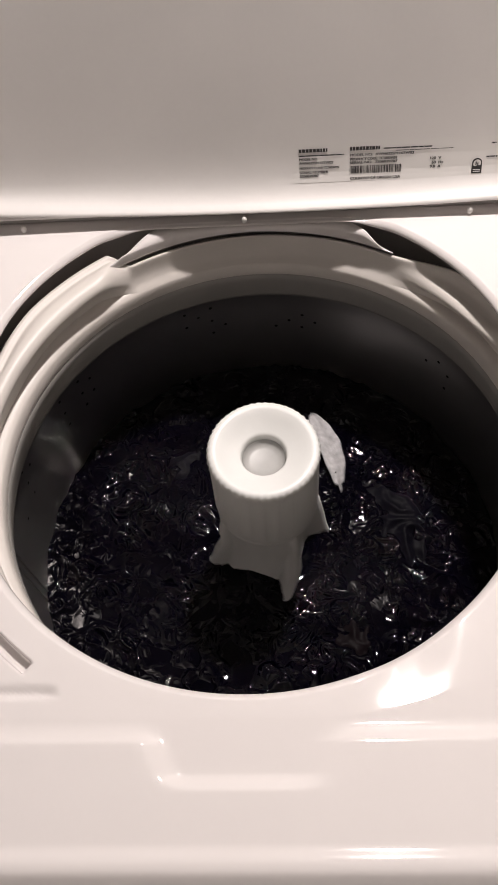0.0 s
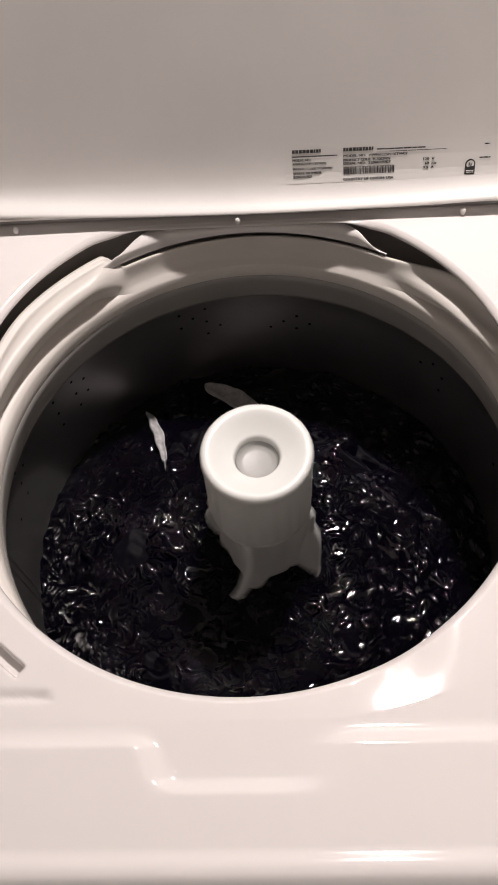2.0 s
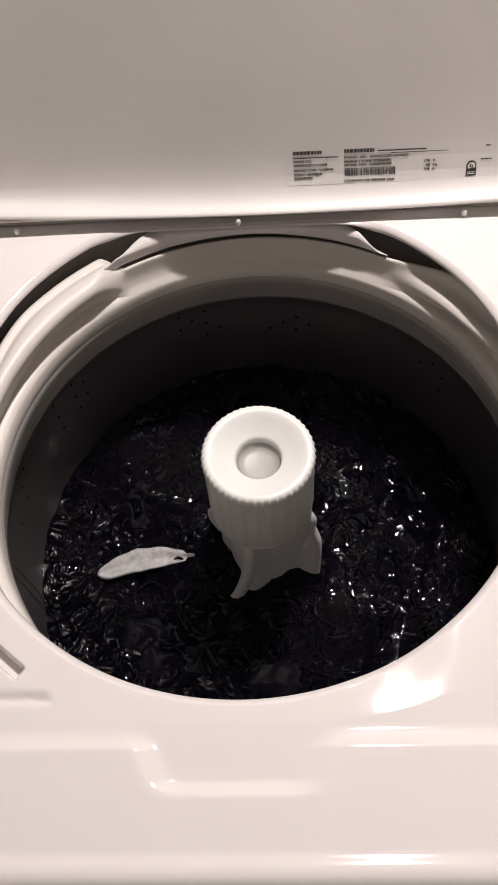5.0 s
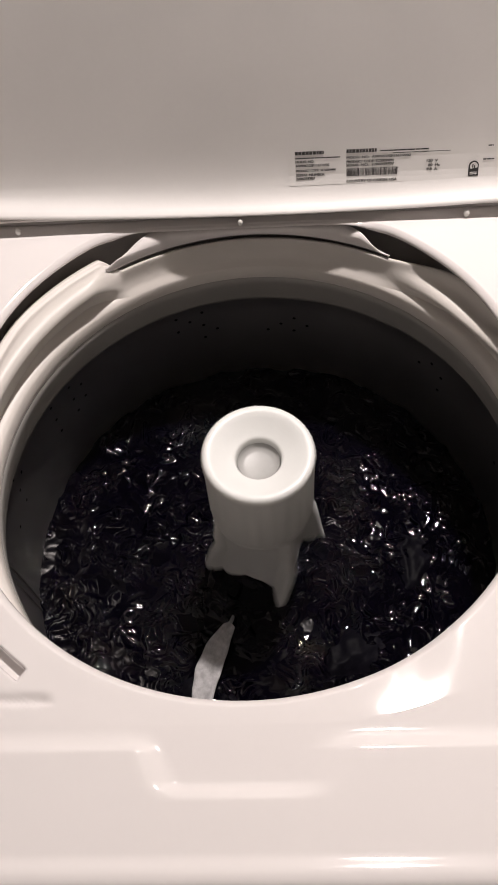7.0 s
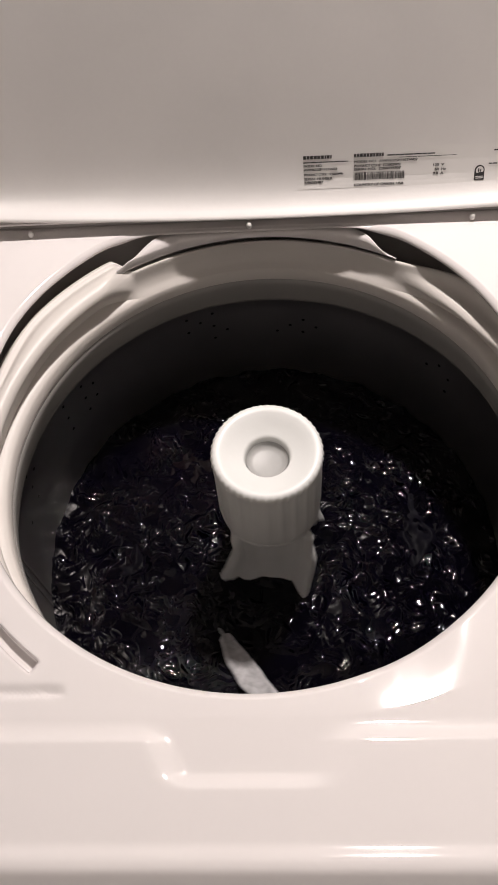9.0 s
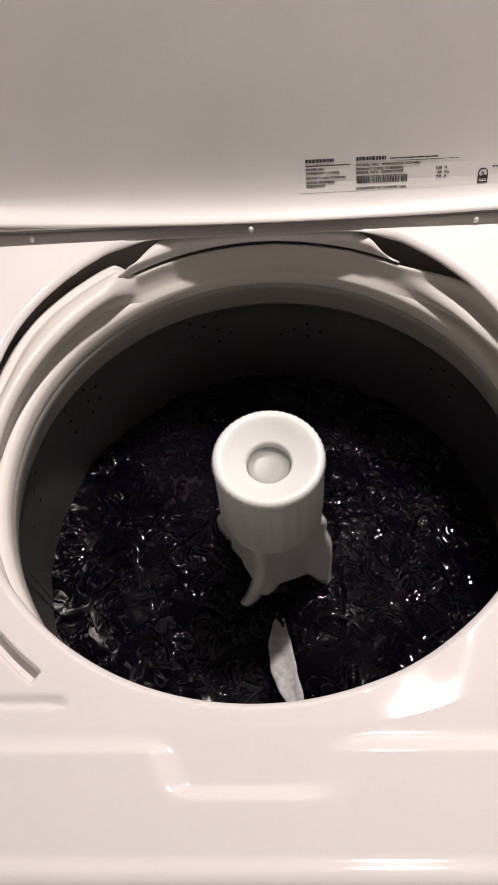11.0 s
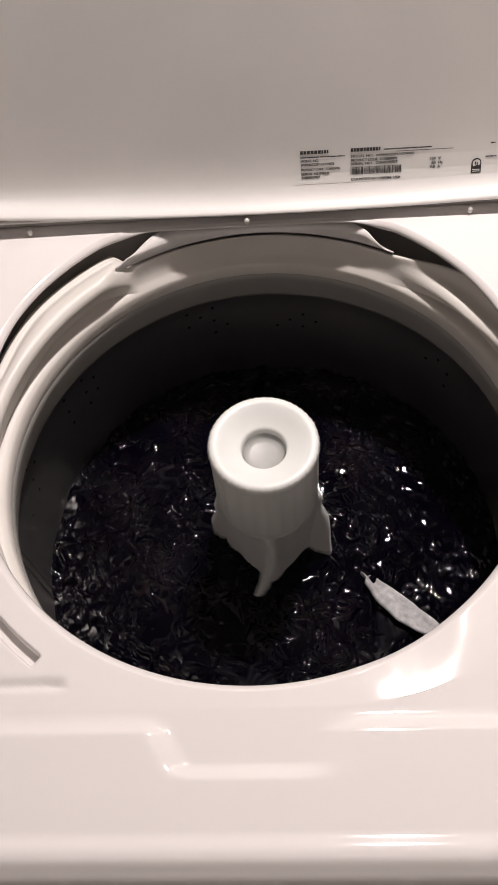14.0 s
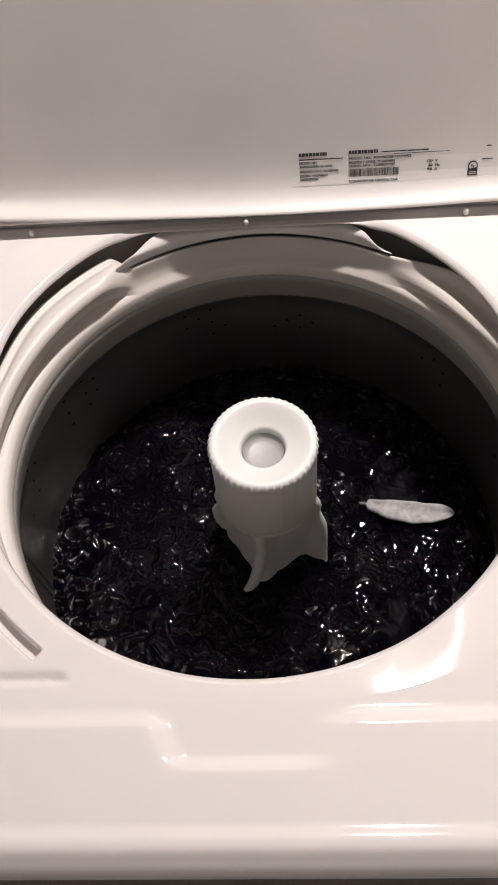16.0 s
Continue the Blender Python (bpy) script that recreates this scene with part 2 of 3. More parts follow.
def tub():
    """Tub cover with its thick roll, the ledge, the balance ring, the steel basket."""
    D = DECK
    prof = [(0.2600, D - 0.045), (0.2440, D - 0.040), (0.2425, D - 0.024), (0.2412, D - 0.0205), (0.2385, D - 0.0198), (0.2362, D - 0.0208),
            (0.2345, D - 0.0228), (0.2325, D - 0.0212), (0.2298, D - 0.0172), (0.2262, D - 0.0148), (0.2222, D - 0.0150), (0.2186, D - 0.0178),
            (0.2170, D - 0.0216), (0.2178, D - 0.0252), (0.2206, D - 0.0285), (0.2232, D - 0.0330), (0.2242, D - 0.0395), (0.2244, D - 0.0470)]
    # at the back the roll gives way to a plain sloping wall
    back = [(0.2620, D - 0.080), (0.2480, D - 0.075), (0.2380, D - 0.060), (0.2325, D - 0.034), (0.2302, D - 0.0250), (0.2280, D - 0.0242), (0.2272, D - 0.0246),
            (0.2267, D - 0.0258), (0.2263, D - 0.0280), (0.2259, D - 0.0305), (0.2254, D - 0.0330), (0.2248, D - 0.0355), (0.2240, D - 0.0380), (0.2230, D - 0.0402),
            (0.2218, D - 0.0425), (0.2204, D - 0.0444), (0.2186, D - 0.0460), (0.2166, D - 0.0480)]
    rings = []
    for i, ((r0, z0), (r1, z1)) in enumerate(zip(prof, back)):
        loop = []
        inner = smooth_step(7, 12, i)
        for j in range(720):
            d = j / 2
            # the roll swells outwards towards the back, narrows to a blunt tip on one side and melts away on the other
            wide = 0.0100 * smooth_step(166, 144, d) * smooth_step(90, 110, d) + 0.0085 * smooth_step(22, 56, d) * (1 - smooth_step(70, 90, d))
            wide *= min(1.0, max(0.0, (r0 - 0.2180) / 0.0165))
            tip = smooth_step(122.0, 125.5 + 7.5 * inner, d)
            melt = 1 - smooth_step(34, 60, d)
            keep = tip if d > 90 else melt
            if d > 270:
                keep = 1.0
            low = (-0.0060 + 0.0195 * smooth_step(5, 9, i)) * smooth_step(8, 36, d) * (1 - smooth_step(75, 90, d)) * (1 - smooth_step(11.5, 16, i))
            r, z, a = r1 + (r0 + wide - r1) * keep, z1 + (z0 - low - z1) * keep, math.radians(d)
            loop.append((TUB[0] + r * math.cos(a), TUB[1] + r * math.sin(a), z))
        rings.append(loop)
    v, f = loft(rings)
    cover = mesh_object("tub_cover", v, f, RING, parent=washer, label="ivory plastic tub cover with a thick rolled rim")
    prof = [(0.2300, D - 0.0445), (0.2215, D - 0.0460), (0.2165, D - 0.0482), (0.2149, D - 0.0508), (0.2146, D - 0.0600), (0.2152, D - 0.0630)]
    v, f = revolve(prof, TUB, 200)
    ledge = mesh_object("ledge", v, f, RING, parent=washer)
    prof = [(0.2175, D - 0.0620), (0.2150, D - 0.0645), (0.2148, D - 0.0712), (0.2165, D - 0.0765), (0.2170, D - 0.0815), (0.2200, D - 0.0895),
            (0.2215, D - 0.0965), (0.2225, D - 0.1010), (0.2300, D - 0.1025)]
    v, f = revolve(prof, TUB, 200)
    ring = mesh_object("balance_ring", v, f, BALANCE, parent=washer, label="grey plastic balance ring")
    # steel wall
    prof = [(0.2285, D - 0.095), (0.2315, D - 0.105), (0.2320, D - 0.13), (0.2320, D - 0.20), (0.2320, D - 0.30), (0.2320, D - 0.52), (0.20, D - 0.54), (0.001, D - 0.545)]
    v, f = revolve(prof, TUB, 180)
    basket = mesh_object("basket", v, f, STEEL, parent=washer, label="stainless steel wash basket with drain holes")
    # vertical seams, and drain holes as flat black discs whose dark inside is colour
    holes = bmesh.new()
    for a in (3.35, 5.20):
        for s in (0.0, 0.045):
            c, n = math.cos(a + s), math.sin(a + s)
            bm = box_bm(-0.0016, 0.0, -0.0012, 0.0012, -0.16, 0.0, 0.0004, 1)
            bm.transform(Matrix.Translation((TUB[0] + 0.2322 * c, TUB[1] + 0.2322 * n, D - 0.106)) @ Matrix.Rotation(a + s, 4, 'Z'))
            part('seam', bm, STEEL, basket)
    rnd = random.Random(21)
    for k in range(11):
        a0 = 2 * math.pi * k / 11 + rnd.uniform(0.0, 0.2)
        for i in range(4):
            for j in range(3):
                if rnd.random() < 0.35:
                    continue
                a = a0 + i * 0.062
                z = D - 0.111 - j * 0.020 - (i % 2) * 0.010
                m = Matrix.Translation((TUB[0] + 0.2317 * math.cos(a), TUB[1] + 0.2317 * math.sin(a), z)) @ Matrix.Rotation(a, 4, "Z") @ Matrix.Rotation(math.pi / 2, 4, "Y")
                bmesh.ops.create_circle(holes, cap_ends=True, radius=0.0018, segments=10, matrix=m)
    me = bpy.data.meshes.new("perforation")
    holes.to_mesh(me)
    holes.free()
    me.materials.append(HOLE)
    ob = new("perforation", me)
    ob.parent = basket
    tagged(ob, kind="stuff")
    # sheet behind the gap; its grey puts the gap's shade into the colour
    v, f = revolve([(0.285, D - 0.006), (0.276, D - 0.045), (0.250, D - 0.085)], TUB, 96)
    mesh_object("tub_shell", v, f, GAP, parent=washer)
    return cover, ledge, ring, basket


AXIS_Z = WATER
CAP_TOP = 0.882


def agitator():
    hub = None
    n = 192
    # column
    prof = [(0.0345, CAP_TOP - 0.085), (0.0340, CAP_TOP - 0.11), (0.0335, CAP_TOP - 0.13), (0.0330, CAP_TOP - 0.155), (0.0335, CAP_TOP - 0.175), (0.0350, CAP_TOP - 0.20),
            (0.042, CAP_TOP - 0.25), (0.06, CAP_TOP - 0.35), (0.10, CAP_TOP - 0.46)]

    def webs(r, z, a):
        # the body swells into each of the four fins
        return r + 0.0125 * (0.5 + 0.5 * math.cos(4 * a)) ** 2.6, z
    v, f = revolve([(r, z - AXIS_Z) for r, z in prof], (0, 0), 144, webs)
    hub = mesh_object("agitator", v, f, AGITATOR, parent=washer, label="white plastic agitator with ribbed cap and four fins")
    hub.location = (*TUB, AXIS_Z)
    # ribbed cap

    def ribs(r, z, a):
        w = 0.5 + 0.5 * math.cos(24 * a)
        zz = z + AXIS_Z
        if r > 0.0435 and zz > CAP_TOP - 0.084:
            if zz > CAP_TOP - 0.0080:
                r += 0.0010 * (0.5 + 0.5 * math.cos(48 * a)) ** 5 * (1 if r > 0.0440 else 0.3)
            else:
                r -= 0.0010 * (1 - w ** 2)
        return r, z
    prof = [(0.0310, -0.0995), (0.0410, -0.0990), (0.0440, -0.0972), (0.0452, -0.0940), (0.0450, -0.0900), (0.0433, -0.0880), (0.0461, -0.0858), (0.0468, -0.0830), (0.0465, -0.070),
            (0.0463, -0.050), (0.0460, -0.030), (0.0457, -0.010), (0.0459, -0.0078), (0.0460, -0.0058), (0.0457, -0.0036), (0.0448, -0.0014), (0.0432, -0.0002),
            (0.0405, 0.0), (0.0380, -0.0008), (0.0345, -0.0028), (0.0300, -0.0056), (0.0255, -0.0082), (0.0215, -0.0100), (0.0199, -0.0107), (0.0191, -0.0120),
            (0.0187, -0.0140), (0.0182, -0.0160), (0.0180, -0.0190)]
    v, f = revolve([(r, CAP_TOP + z - AXIS_Z) for r, z in prof], (0, 0), n * 2, ribs)
    mesh_object("cap", v, f, AGITATOR, parent=hub, label="white ribbed agitator cap with a round recess")
    # recess floor, with the shade of the recess in its colour
    v, f = revolve([(0.0179, CAP_TOP - 0.0160 - AXIS_Z), (0.0170, CAP_TOP - 0.0188 - AXIS_Z), (0.0150, CAP_TOP - 0.0206 - AXIS_Z), (0.0110, CAP_TOP - 0.0213 - AXIS_Z), (0.00004, CAP_TOP - 0.0215 - AXIS_Z)], (0, 0), 48)
    mesh_object("recess_floor", v, f, RECESS_SHADE, parent=hub, label="floor of the cap recess, greyed for shade")
    # fins: flared blades that swell below the waist
    for k in range(4):
        a = -math.pi / 2 + k * math.pi / 2
        rings = []
        for dz, reach, lean in ((-0.078, 0.040, 0.0), (-0.086, 0.0480, 0.002), (-0.100, 0.0515, 0.004), (-0.116, 0.0505, 0.004), (-0.124, 0.0535, 0.003),
                                (-0.136, 0.0580, 0.001), (-0.155, 0.0600, -0.002), (-0.180, 0.0615, -0.006), (-0.205, 0.065, -0.010), (-0.24, 0.075, -0.014), (-0.30, 0.09, -0.02)):
            z = CAP_TOP + dz - 0.007 - AXIS_Z
            t = 0.0050
            loop = []
            for s, w in ((0.022, t * 1.7), (reach - 0.008, t * 1.15), (reach - 0.002, t * 0.9), (reach, 0.0), (reach - 0.002, -t * 0.9), (reach - 0.008, -t * 1.15), (0.022, -t * 1.7)):
                u = (s - 0.022) / 0.03
                x, y = s, w + lean * u * u
                loop.append((x * math.cos(a) - y * math.sin(a), x * math.sin(a) + y * math.cos(a), z))
            rings.append(loop)
        v, f = loft(rings)
        f.append(tuple(range(6, -1, -1)))
        mesh_object("fin", v, f, AGITATOR, parent=hub)
    return hub


LEAN = 20.0
HINGE_Y = 0.2035


# the lid's inner face: height along it, stand-off from its plane
LID_FACE = [(0.0048, 0.0150), (0.0052, 0.0166), (0.0064, 0.0170), (0.0085, 0.0155), (0.0115, 0.0120), (0.0155, 0.0082), (0.0205, 0.0050), (0.0265, 0.0028),
            (0.0340, 0.0013), (0.0450, 0.0004), (0.0600, 0.0)] + [(0.06 + 0.40 * k / 12, 0.0012 * math.sin(math.pi * k / 12)) for k in range(1, 13)]


def lid():
    """Inner pan of the open lid: flat panel, forward-curving lower edge, folded sides."""
    w = 0.318
    n = 60
    L = math.radians(LEAN)

    def at(u, d):
        # u up along the lid, d out of its face towards the front
        return HINGE_Y + 0.0056 + u * math.sin(L) - d * math.cos(L), DECK + u * math.cos(L) + d * math.sin(L)
    prof = [(0.008, -0.020), (0.0075, 0.003)] + [p for p in LID_FACE] + \
           [(0.475, 0.004), (0.485, 0.012), (0.492, 0.012), (0.494, -0.010), (0.48, -0.020), (0.24, -0.022)]
    rings = []
    for i in range(n + 1):
        x = -w + 2 * w * i / n
        q = min(1.3, max(-1.3, x / 0.19))
        lift = 0.0045 * q * q - 0.0018 * q - 0.0009
        rings.append([(x, at(u, d)[0], at(u, d)[1] + lift * (1 - smooth_step(0.007, 0.032, u))) for u, d in prof])
    v, f = loft(rings)
    m = len(prof)
    f.append(tuple(range(m)))
    f.append(tuple(range(n * m + m - 1, n * m - 1, -1)))
    ob = mesh_object("lid", v, f, LID_ENAMEL, parent=washer, label="raised white enamel lid seen from inside")
    # rail under the lid's edge, its shade put in as grey
    part("hinge_rail", box_bm(-0.31, 0.31, HINGE_Y + 0.0015, HINGE_Y + 0.012, DECK + 0.001, DECK + 0.0062, 0.001), GAP, washer, "hinge rail, greyed for the shade under the lid", smooth=False)
    part("lid_flange", box_bm(-0.313, 0.313, HINGE_Y - 0.0010, HINGE_Y + 0.004, DECK + 0.0066, DECK + 0.0088, 0.0006), LID_ENAMEL, washer, "thin pale flange along the hinge", smooth=False)
    for x in (-0.2068, -0.0018, 0.2022):
        bm = bmesh.new()
        bmesh.ops.create_uvsphere(bm, u_segments=16, v_segments=8, radius=1, matrix=Matrix.Translation((x, HINGE_Y - 0.0090, DECK + 0.0036)) @ Matrix.Diagonal((0.0027, 0.0030, 0.0036, 1)))
        part("bumper", bm, RUBBER, ob, "small white rubber bumper")
    return ob


def on_lid(x, u, d=0.0):
    L = math.radians(LEAN)
    return (x, HINGE_Y + 0.0056 + u * math.sin(L) - d * math.cos(L), DECK + u * math.cos(L) + d * math.sin(L))


LABEL_TEXT = (
    ("MODEL NO.", 0.0493, 0.0442, 0.0656, 0.0438),
    ("AWN632SP116TW02", 0.0493, 0.0409, 0.0790, 0.0409),
    ("PRODUCT CODE: TC5003WN", 0.0496, 0.0368, 0.0844, 0.0369),
    ("SERIAL NUMBER", 0.0496, 0.0330, 0.0750, 0.0331),
    ("2206039707", 0.0496, 0.0300, 0.0664, 0.0301),
    ("MODEL NO.  AWN632SP116TW02", 0.0941, 0.0462, 0.1500, 0.0459),
    ("PRODUCT CODE: TC5003WN", 0.0942, 0.0426, 0.1351, 0.0422),
    ("SERIAL NO.  2206039707", 0.0940, 0.0397, 0.1358, 0.0393),
    ("COUNTRY OF ORIGIN: USA", 0.0945, 0.0265, 0.1389, 0.0267),
    ("120  V", 0.1645, 0.0408, 0.1740, 0.0408),
    ("60  Hz", 0.1662, 0.0370, 0.1761, 0.0371),
    ("9.8  A", 0.1649, 0.0336, 0.1740, 0.0337),
)
# unreadable or plain printed marks: x from, x to, height on the lid, thickness
LABEL_BARS = ((0.0489, 0.0746, 0.0511, 0.0029), (0.0490, 0.0891, 0.0477, 0.0010), (0.0939, 0.1206, 0.0511, 0.0031),
              (0.1234, 0.1659, 0.0513, 0.0011), (0.1342, 0.1852, 0.0494, 0.0005), (0.2168, 0.2218, 0.0518, 0.0011), (0.2137, 0.2237, 0.0404, 0.0011))


def rating_label(lid_ob):
    """Paper label with print: words, a bar code and plain marks, in one sheet."""
    us, ds = [p[0] for p in LID_FACE], [p[1] for p in LID_FACE]

    def stand_off(u):
        return float(np.interp(u, us, ds))
    bm = bmesh.new()

    def quad(x0, x1, u0, u1, d, mat):
        face = bm.faces.new([bm.verts.new(on_lid(x, u, d + stand_off(u))) for x, u in ((x0, u0), (x1, u0), (x1, u1), (x0, u1))])
        face.material_index = mat
    n = 24
    for i in range(n):
        a, b = 0.0432 + 0.198 * i / n, 0.0432 + 0.198 * (i + 1) / n
        for j in range(8):
            quad(a, b, 0.0253 + 0.0333 * j / 8, 0.0253 + 0.0333 * (j + 1) / 8, 0.00012, 0)
    rnd = random.Random(5)
    for x0, x1, u, h in LABEL_BARS:
        x = x0
        bold = h > 0.002
        while x < x1 - 0.0004:
            w = min(x1 - x, rnd.uniform(0.0022, 0.0034) if bold else rnd.uniform(0.003, 0.008))
            quad(x, x + w - 0.0005, u, u + h, 0.0005, 1)
            x += w
    x = 0.0943
    while x < 0.140:
        w = rnd.choice((0.0003, 0.0003, 0.0006, 0.0009))
        quad(x, min(x + w, 0.140), 0.0315, 0.0380, 0.0005, 1)
        x += w + rnd.choice((0.0003, 0.0003, 0.0006))
    # round certification mark over a dark plate, as a plain shape
    arch = [(0.2018, 0.0274), (0.2106, 0.0274)] + [(0.2062 + 0.0044 * math.cos(k * math.pi / 12), 0.0356 + 0.0044 * math.sin(k * math.pi / 12)) for k in range(13)]
    bm.faces.new([bm.verts.new(on_lid(x, u, 0.0006 + stand_off(u))) for x, u in arch]).material_index = 1
    disc = [bm.verts.new(on_lid(0.2062 + 0.0034 * math.cos(k * math.pi / 12), 0.0356 + 0.0034 * math.sin(k * math.pi / 12), 0.0022)) for k in range(24)]
    bm.faces.new(disc).material_index = 0
    quad(0.2046, 0.2056, 0.0345, 0.0373, 0.0016, 1)
    quad(0.2062, 0.2072, 0.0337, 0.0365, 0.0016, 1)
    for u in (0.0288, 0.0302):
        quad(0.2030, 0.2094, u, u + 0.0006, 0.0010, 0)
    for words, x0, u0, x1, u1 in LABEL_TEXT:
        cu = bpy.data.curves.new("words", "FONT")
        cu.body, cu.size, cu.offset = words, 1.0, 0.0
        tmp = new("words", cu)
        bpy.context.view_layer.update()
        me = tmp.evaluated_get(bpy.context.evaluated_depsgraph_get()).to_mesh()
        xs = [v.co.x for v in me.vertices]
        lo, hi = min(xs), max(xs)
        k = (x1 - x0) / (hi - lo)
        hk = min(k * 1.05, 0.0031)
        # printed twice, a hair apart, for bold strokes
        for shift, up in ((0.0, 0.0004), (0.00016, 0.0005), (0.0003, 0.0006)):
            vs = [bm.verts.new(on_lid(x0 + shift + (v.co.x - lo) * k, u0 + v.co.y * hk, up + stand_off(u0 + v.co.y * hk))) for v in me.vertices]
            for p in me.polygons:
                bm.faces.new([vs[i] for i in p.vertices]).material_index = 1
        bpy.data.objects.remove(tmp)
        bpy.data.curves.remove(cu)
    ob = part("rating_label", bm, PAPER, lid_ob, "white paper rating label with black print and bar code", smooth=False)
    ob.data.materials.append(INK)


# ---- water and laundry ----
def ripple(x, y, seed):
    """Height of the churned water: swell, chop, and short curling wavelets in patches."""
    p = Vector((x, y, seed))
    big = noise.noise(p * 13)
    mid = noise.noise(p * 46 + Vector((3, 7, 1)))
    patch = max(0.10, min(1.0, noise.noise(p * 34 + Vector((5, 1, 9))) * 2.4 + 0.52))
    q = p + Vector((noise.noise(p * 55), noise.noise(p * 55 + Vector((4, 4, 4))), 0)) * 0.010
    chop = 1 - 2 * abs(noise.noise(q * 50 + Vector((9, 2, 5))))
    curl = 1 - 2 * abs(noise.noise(q * 88 + Vector((1, 8, 2))))
    fine = noise.noise(q * 290 + Vector((6, 3, 8)))
    return 0.0062 * big + 0.0022 * mid + patch * (0.0042 * chop + 0.0026 * curl + 0.00030 * fine)


def water():
    root = tagged(new("wash_water"), "dark rippling wash water with small glints in the steel basket", "water", kind="structure")
    root.location = (*TUB, WATER)
    sheets = []
    for k in range(2):
        rings = []
        r, i = 0.024, 0
        around = 1300
        while r < 0.2336:
            ring = []
            for j in range(around):
                a = 2 * math.pi * j / around
                x, y = r * math.cos(a), r * math.sin(a)
                ring.append((x, y, ripple(x, y, 10.0 * k)))
            rings.append(ring)
            r += 0.00085
        v, f = loft(rings)
        f = [q[::-1] for q in f]
        sheets.append(mesh_object("water_sheet", v, f, WATERM, parent=root))
    return sheets


def dark_garment(seed, length, width, mat, label):
    """A wet crumpled heap of cloth that just breaks the surface."""
    n, m = 64, 48
    rnd = random.Random(seed)
    off = Vector((rnd.uniform(0, 50), rnd.uniform(0, 50), seed))
    top, verts, faces = [], [], []
    for i in range(n + 1):
        for j in range(m + 1):
            u, w = i / n * 2 - 1, j / m * 2 - 1
            edge = 1 + 0.25 * noise.noise(Vector((u * 1.5, w * 1.5, seed)))
            d = math.hypot(u, w) / edge
            x, y = u * length / 2, w * width / 2
            p = Vector((x, y, 0)) + off
            fold = 1 - abs(noise.noise(p * 45 + Vector((0.5 * noise.noise(p * 18), 0, 0)) * 3)) * 2.2
            z = 0.0030 - 0.016 * max(0, d - 0.35) + 0.0050 * fold + 0.0045 * noise.noise(p * 25) + 0.0012 * noise.noise(p * 130)
            verts.append((x, y, z))
    for i in range(n):
        for j in range(m):
            a = i * (m + 1) + j
            faces.append((a, a + m + 1, a + m + 2, a + 1))
    k = len(verts)
    verts += [(x * 0.96, y * 0.96, -0.03) for x, y, z in verts[:: m + 1]] + [(x * 0.96, y * 0.96, -0.03) for x, y, z in verts[m:k: m + 1]]
    ob = mesh_object("dark_garment", verts[:k], faces, mat)
    return tagged(ob, label, "clothing", group="laundry in the basket")


def white_strip(name, seed, length, width, tail, label):
    """A narrow white strap of cloth, pointed at both ends, folded along its length."""
    rnd = random.Random(seed)
    rings = []
    n = 40
    for i in range(n + 1):
        u = i / n
        s = math.sin(math.pi * min(1.0, u ** 0.8)) ** 0.62
        w = width / 2 * max(0.05, s) * (1 + 0.18 * noise.noise(Vector((u * 5, seed, 0))))
        if u > 1 - tail:
            w = min(w, width * 0.055)
        x = (u - 0.5) * length
        bend = 0.005 * math.sin(math.pi * u) + 0.003 * noise.noise(Vector((u * 4, seed, 7)))
        loop = []
        k = 20
        for j in range(k):
            a = 2 * math.pi * j / k
            c = math.cos(a)
            y = w * c
            ridge = 0.0026 * math.cos(3.1 * c + 1.5 * u + seed) + 0.0016 * noise.noise(Vector((u * 14, c * 2.2, seed)))
            z = (0.0024 if math.sin(a) > 0 else -0.0030) * abs(math.sin(a)) ** 0.5 + ridge * (1 - 0.5 * abs(c)) + 0.003 * math.sin(math.pi * u)
            loop.append((x, y + bend, z))
        rings.append(loop)
    v, f = loft(rings)
    f = [q[::-1] for q in f]
    f.append(tuple(range(20)))
    f.append(tuple(range((n + 1) * 20 - 1, n * 20 - 1, -1)))
    ob = mesh_object(name, v, f, WHITE_CLOTH)
    return tagged(ob, label, "cloth", group="laundry in the basket")


room()
ceiling_lamp()
deck()
rear_flange()
cabinet()
tub_parts = tub()
hub = agitator()
lid_ob = lid()
rating_label(lid_ob)
bands = water()
STRAP = white_strip("white_strap", 3, 0.100, 0.025, 0.10, "wet white cloth strap floating in dark water")
SLEEVE = white_strip("white_ribbon", 8, 0.080, 0.0115, 0.12, "thin wet white ribbon of cloth near the basket wall")
HEAPS = []
for seed, az, rad, ln, wd, mat, text in (
        (11, 200, 0.150, 0.13, 0.075, DARK_CLOTH, "black wet garment crumpled at the water surface"),
        (12, 275, 0.140, 0.12, 0.080, DARK_CLOTH, "black wet garment crumpled at the water surface"),
        (13, 330, 0.130, 0.11, 0.070, MAROON, "dark maroon wet garment crumpled at the water surface"),
        (14, 30, 0.145, 0.13, 0.075, DARK_CLOTH, "black wet garment crumpled at the water surface"),
        (15, 95, 0.150, 0.12, 0.070, DARK_CLOTH, "black wet garment crumpled at the water surface"),
        (16, 150, 0.135, 0.11, 0.070, DARK_CLOTH, "black wet garment crumpled at the water surface")):
    HEAPS.append((dark_garment(seed, ln, wd, mat, text), az, rad, seed))

SWING = 102.0
